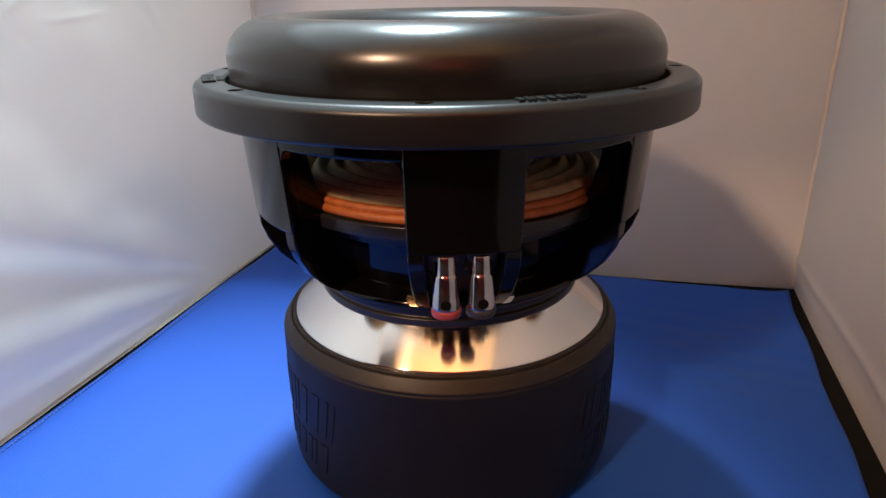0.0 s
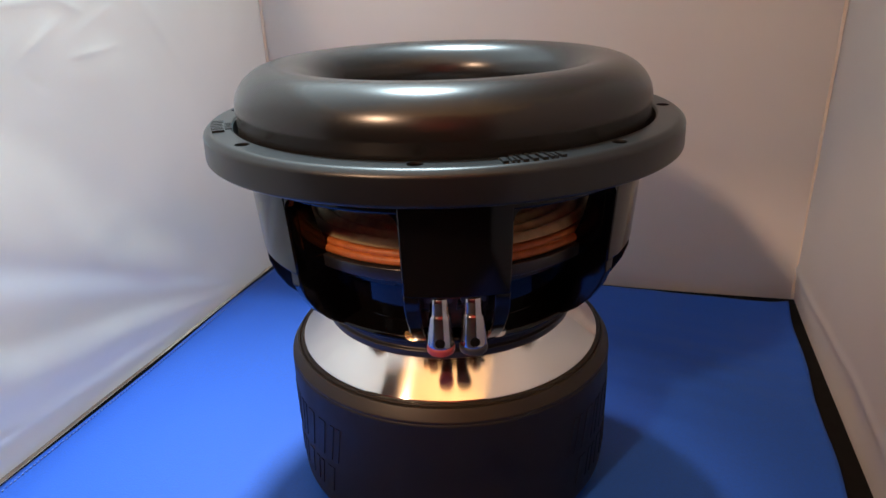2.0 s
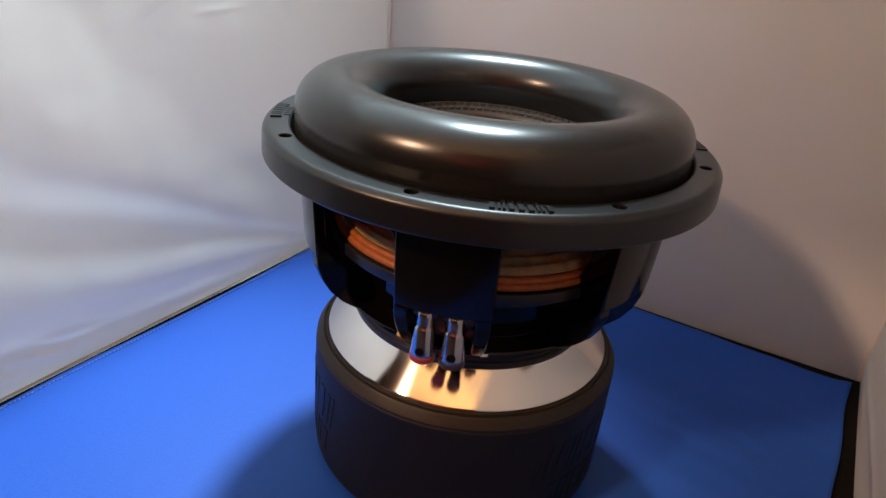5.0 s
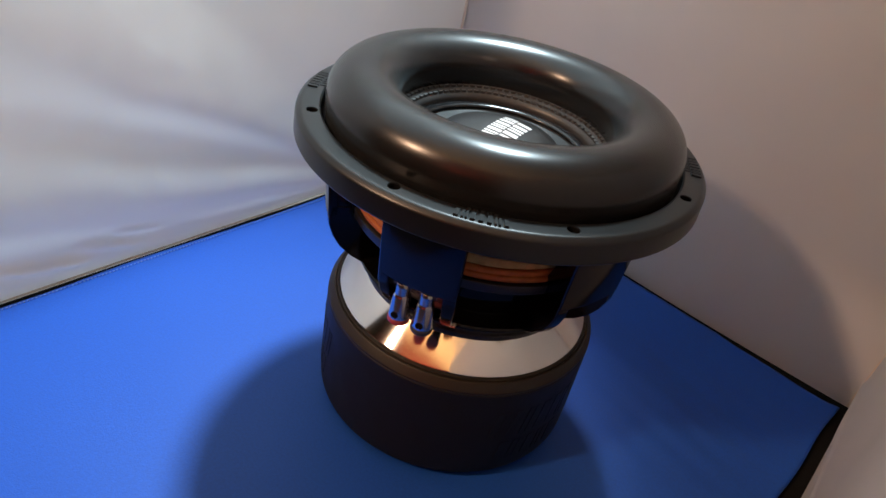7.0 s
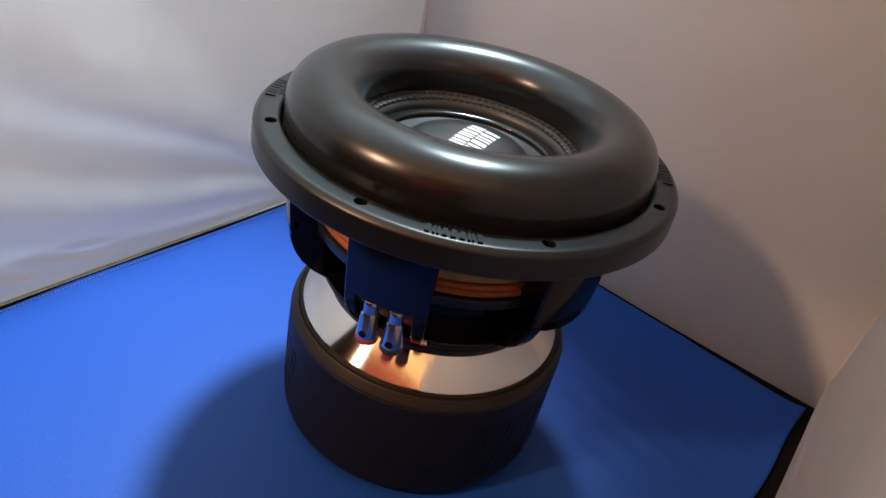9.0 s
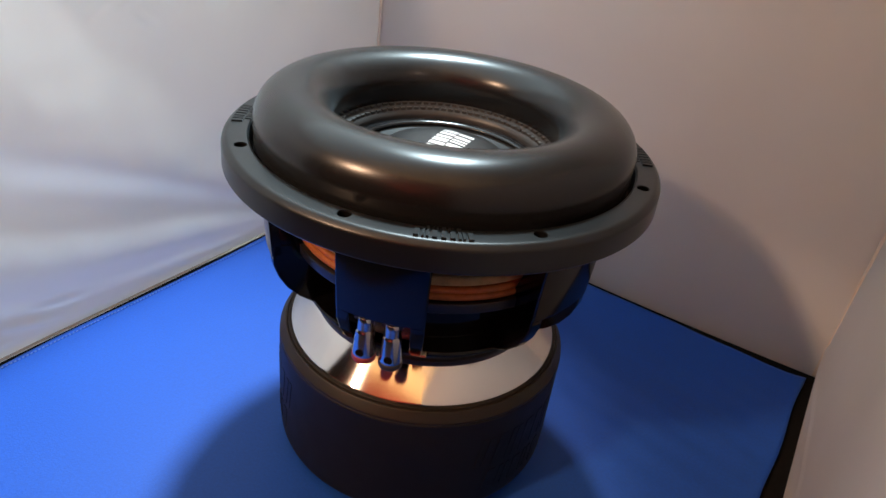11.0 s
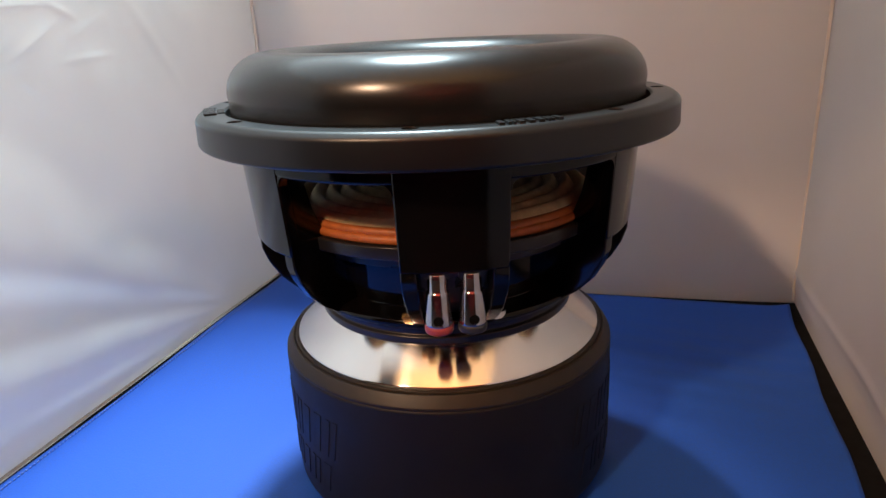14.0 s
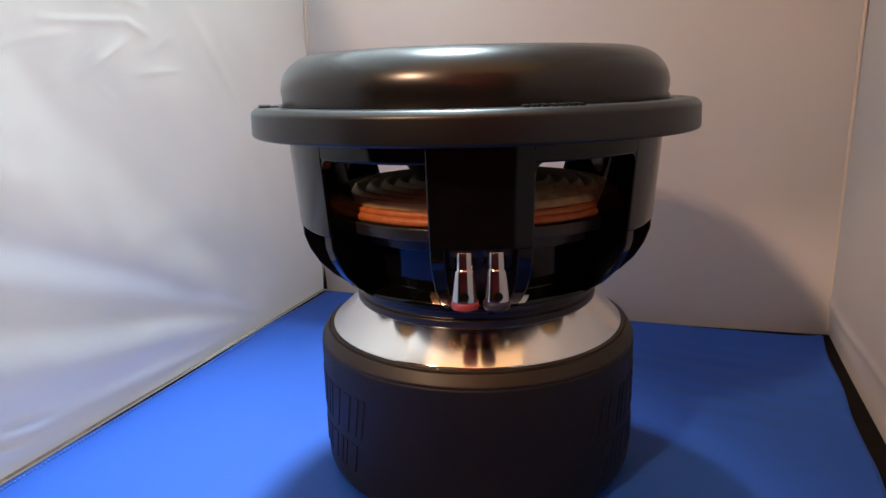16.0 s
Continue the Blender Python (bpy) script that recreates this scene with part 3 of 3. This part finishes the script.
turned("spider_landing", rounded([(0.0700, 0.1885), (0.0990, 0.1885), (0.0995, 0.1960), (0.1110, 0.1975), (0.1115, 0.2058), (0.0700, 0.2058), (0.0700, 0.1885)], 0.0010)[:-1], M_DULL, woofer, 128, True, 30, "stepped dark grey spider landing ring")

# stacked spider: orange rim, ribbed cloth
rim = [(0.0850, 0.2060)]
for rc, zc, q in ((0.1062, 0.2087, 0.0029), (0.1046, 0.2128, 0.0027)):
    for i in range(13):
        w = radians(-55 + 185 * i / 12)
        rim.append((rc + q * math.cos(w), zc + q * math.sin(w)))
rim += [(0.0850, 0.2140)]
turned("spider_rim", rim, M_ORANGE, woofer, 128, True, 50, "stacked orange cloth rim of the spider")
ribs = []
for i in range(161):
    s = i / 160
    r = 0.1035 - 0.0600 * s
    ribs.append((r, 0.2138 + 0.0058 * abs(math.sin((0.1 + s * 5.6) * math.pi)) ** 0.9 + 0.0050 * s))
ribs = [(0.1030, 0.2128)] + ribs + [(0.0435, 0.2128)]
turned("spider", ribs, M_SPIDER, woofer, 128, True, 60, "ribbed tan spider cloth")
turned("voice_coil_former", [(0.0390, 0.1900), (0.0390, 0.2300), (0.0415, 0.2300), (0.0415, 0.1900)], M_STEEL, woofer, 96, True, 30, "bare metal voice coil former")

# motor: steel top plate, rubber boot
turned("top_plate", rounded([(0.0300, 0.1200), (0.0300, 0.1430), (0.0800, 0.1430), (0.0830, 0.1425), (0.1124, 0.1158), (0.1126, 0.1120), (0.1000, 0.1100)], 0.0006), M_STEEL, woofer, 192, False, 30, "bevelled bare steel top plate")
turned("boot_rim", rounded([(0.1060, 0.1080), (0.1126, 0.1085), (0.1126, 0.1146), (0.1148, 0.1146), (0.1152, 0.1126), (0.1158, 0.1138), (0.1172, 0.1134), (0.1218, 0.1064), (0.1219, 0.1046), (0.1060, 0.1046)], 0.0006), M_BAND, woofer, 160, False, 30, "dark brown rubber boot rim with a groove")
boot = turned("magnet_boot", rounded([(0.1000, 0.1045), (0.1216, 0.1045), (0.1222, 0.1030), (0.1222, 0.0900), (0.1222, 0.0300), (0.1216, 0.0090), (0.1150, 0.0010), (0.0900, 0.0004)], 0.0045), M_BOOT, woofer, 160, False, 30, "matte black rubber magnet boot with raised lettering")


def boot_marks(centre, rows, label):
    """Raised block signs on the boot's side: uprights and ties, two rows."""
    verts, faces = [], []
    for zc, h, kinds, pitch, w in rows:
        for i, kind in enumerate(kinds):
            s = (i - (len(kinds) - 1) / 2) * pitch - w / 2
            for x0, x1, y0, y1 in block_letter(w, h, kind):
                bx, fx = box_mesh(s + x0, s + x1, y0 - h / 2, y1 - h / 2, 0.1215, 0.1227)
                o = len(verts)
                for x, y, r in bx:
                    a = radians(centre) + (x + 0.18 * y) / 0.122
                    verts.append((r * math.cos(a), r * math.sin(a), zc + y))
                faces += [tuple(o + q for q in face) for face in fx]
    v, f = closed_up(verts, faces)
    under(mesh_object("boot_lettering", v, f, M_BOOT, 0), boot, label)


for k in range(3):
    boot_marks(-143 + 120 * k, ((0.068, 0.030, (1, 0, 1, 0, 0, 1), 0.0145, 0.0125), (0.035, 0.022, (0, 1, 0, 1, 0), 0.0140, 0.0120)), "raised black block lettering")

# bolt heads under the foot ring
for k in range(8):
    a = radians(-111.5 + 45 * k)
    v, f = closed_up(*lathe(rounded([(0.0, 0.1350), (0.0030, 0.1350), (0.0030, 0.1318), (0.0, 0.1315)], 0.0006), 16))
    under(mesh_object("foot_bolt", [(x + 0.0865 * math.cos(a), y + 0.0865 * math.sin(a), z) for x, y, z in v], f, M_DULL, 30), woofer, "small black bolt head")

# terminals and the two legs' tips beside them
TERMINAL = rounded([(0.0, 0.1965), (0.0054, 0.1965), (0.0057, 0.1940), (0.0057, 0.1862), (0.0065, 0.1850), (0.0079, 0.1668), (0.0079, 0.1655), (0.0, 0.1655)], 0.0006)
for a, ring_mat, lab in ((-86.8, M_RED, "chrome push terminal with a red ring"), (-78.1, M_BLACK, "chrome push terminal with a black ring")):
    x, y = 0.1255 * math.cos(radians(a)), 0.1255 * math.sin(radians(a))
    v, f = closed_up(*lathe(TERMINAL, 32))
    term = under(mesh_object("terminal", [(p[0] + x, p[1] + y, p[2]) for p in v], f, M_CHROME, 30), woofer, lab)
    v, f = closed_up(*lathe(rounded([(0.0, 0.1654), (0.0080, 0.1654), (0.0084, 0.1644), (0.0083, 0.1618), (0.0075, 0.1606), (0.0, 0.1606)], 0.0008), 32))
    under(mesh_object("terminal_ring", [(p[0] + x, p[1] + y, p[2]) for p in v], f, ring_mat, 30), term, "red plastic ring" if ring_mat is M_RED else "black plastic ring")
    # wire hole as a solid disc, its shade given by near-black colour
    v, f = closed_up(*lathe([(0.0, 0.0), (0.0029, 0.0), (0.0029, 0.0022), (0.0, 0.0023)], 20))
    d = radians(a)
    hole = []
    for p in v:
        # turned to face outwards
        out, side, up = 0.0056 + p[2], p[0], p[1]
        hole.append((x + out * math.cos(d) - side * math.sin(d), y + out * math.sin(d) + side * math.cos(d), 0.1698 + up))
    under(mesh_object("wire_hole", hole, f, M_HOLE_SHADE, 30), term, "near-black disc for the shade in a wire hole")
    v, f = sector([(0.1290, 0.1985), (0.1285, 0.1935)], 0.0090, a - 3.2, a + 3.2, 4)
    under(mesh_object("terminal_socket", v, f, M_DULL, 30), term, "black socket")
for a, mat, lab in ((-97.0, M_BRASS, "small brass tip"), (-68.2, M_CHROME, "small bright metal tip")):
    v, f = sector([(0.1150, 0.1640), (0.1120, 0.1600), (0.1080, 0.1565)], 0.0030, a - 1.2, a + 1.2, 2)
    under(mesh_object("lead_tab", v, f, mat, 30), woofer, lab)
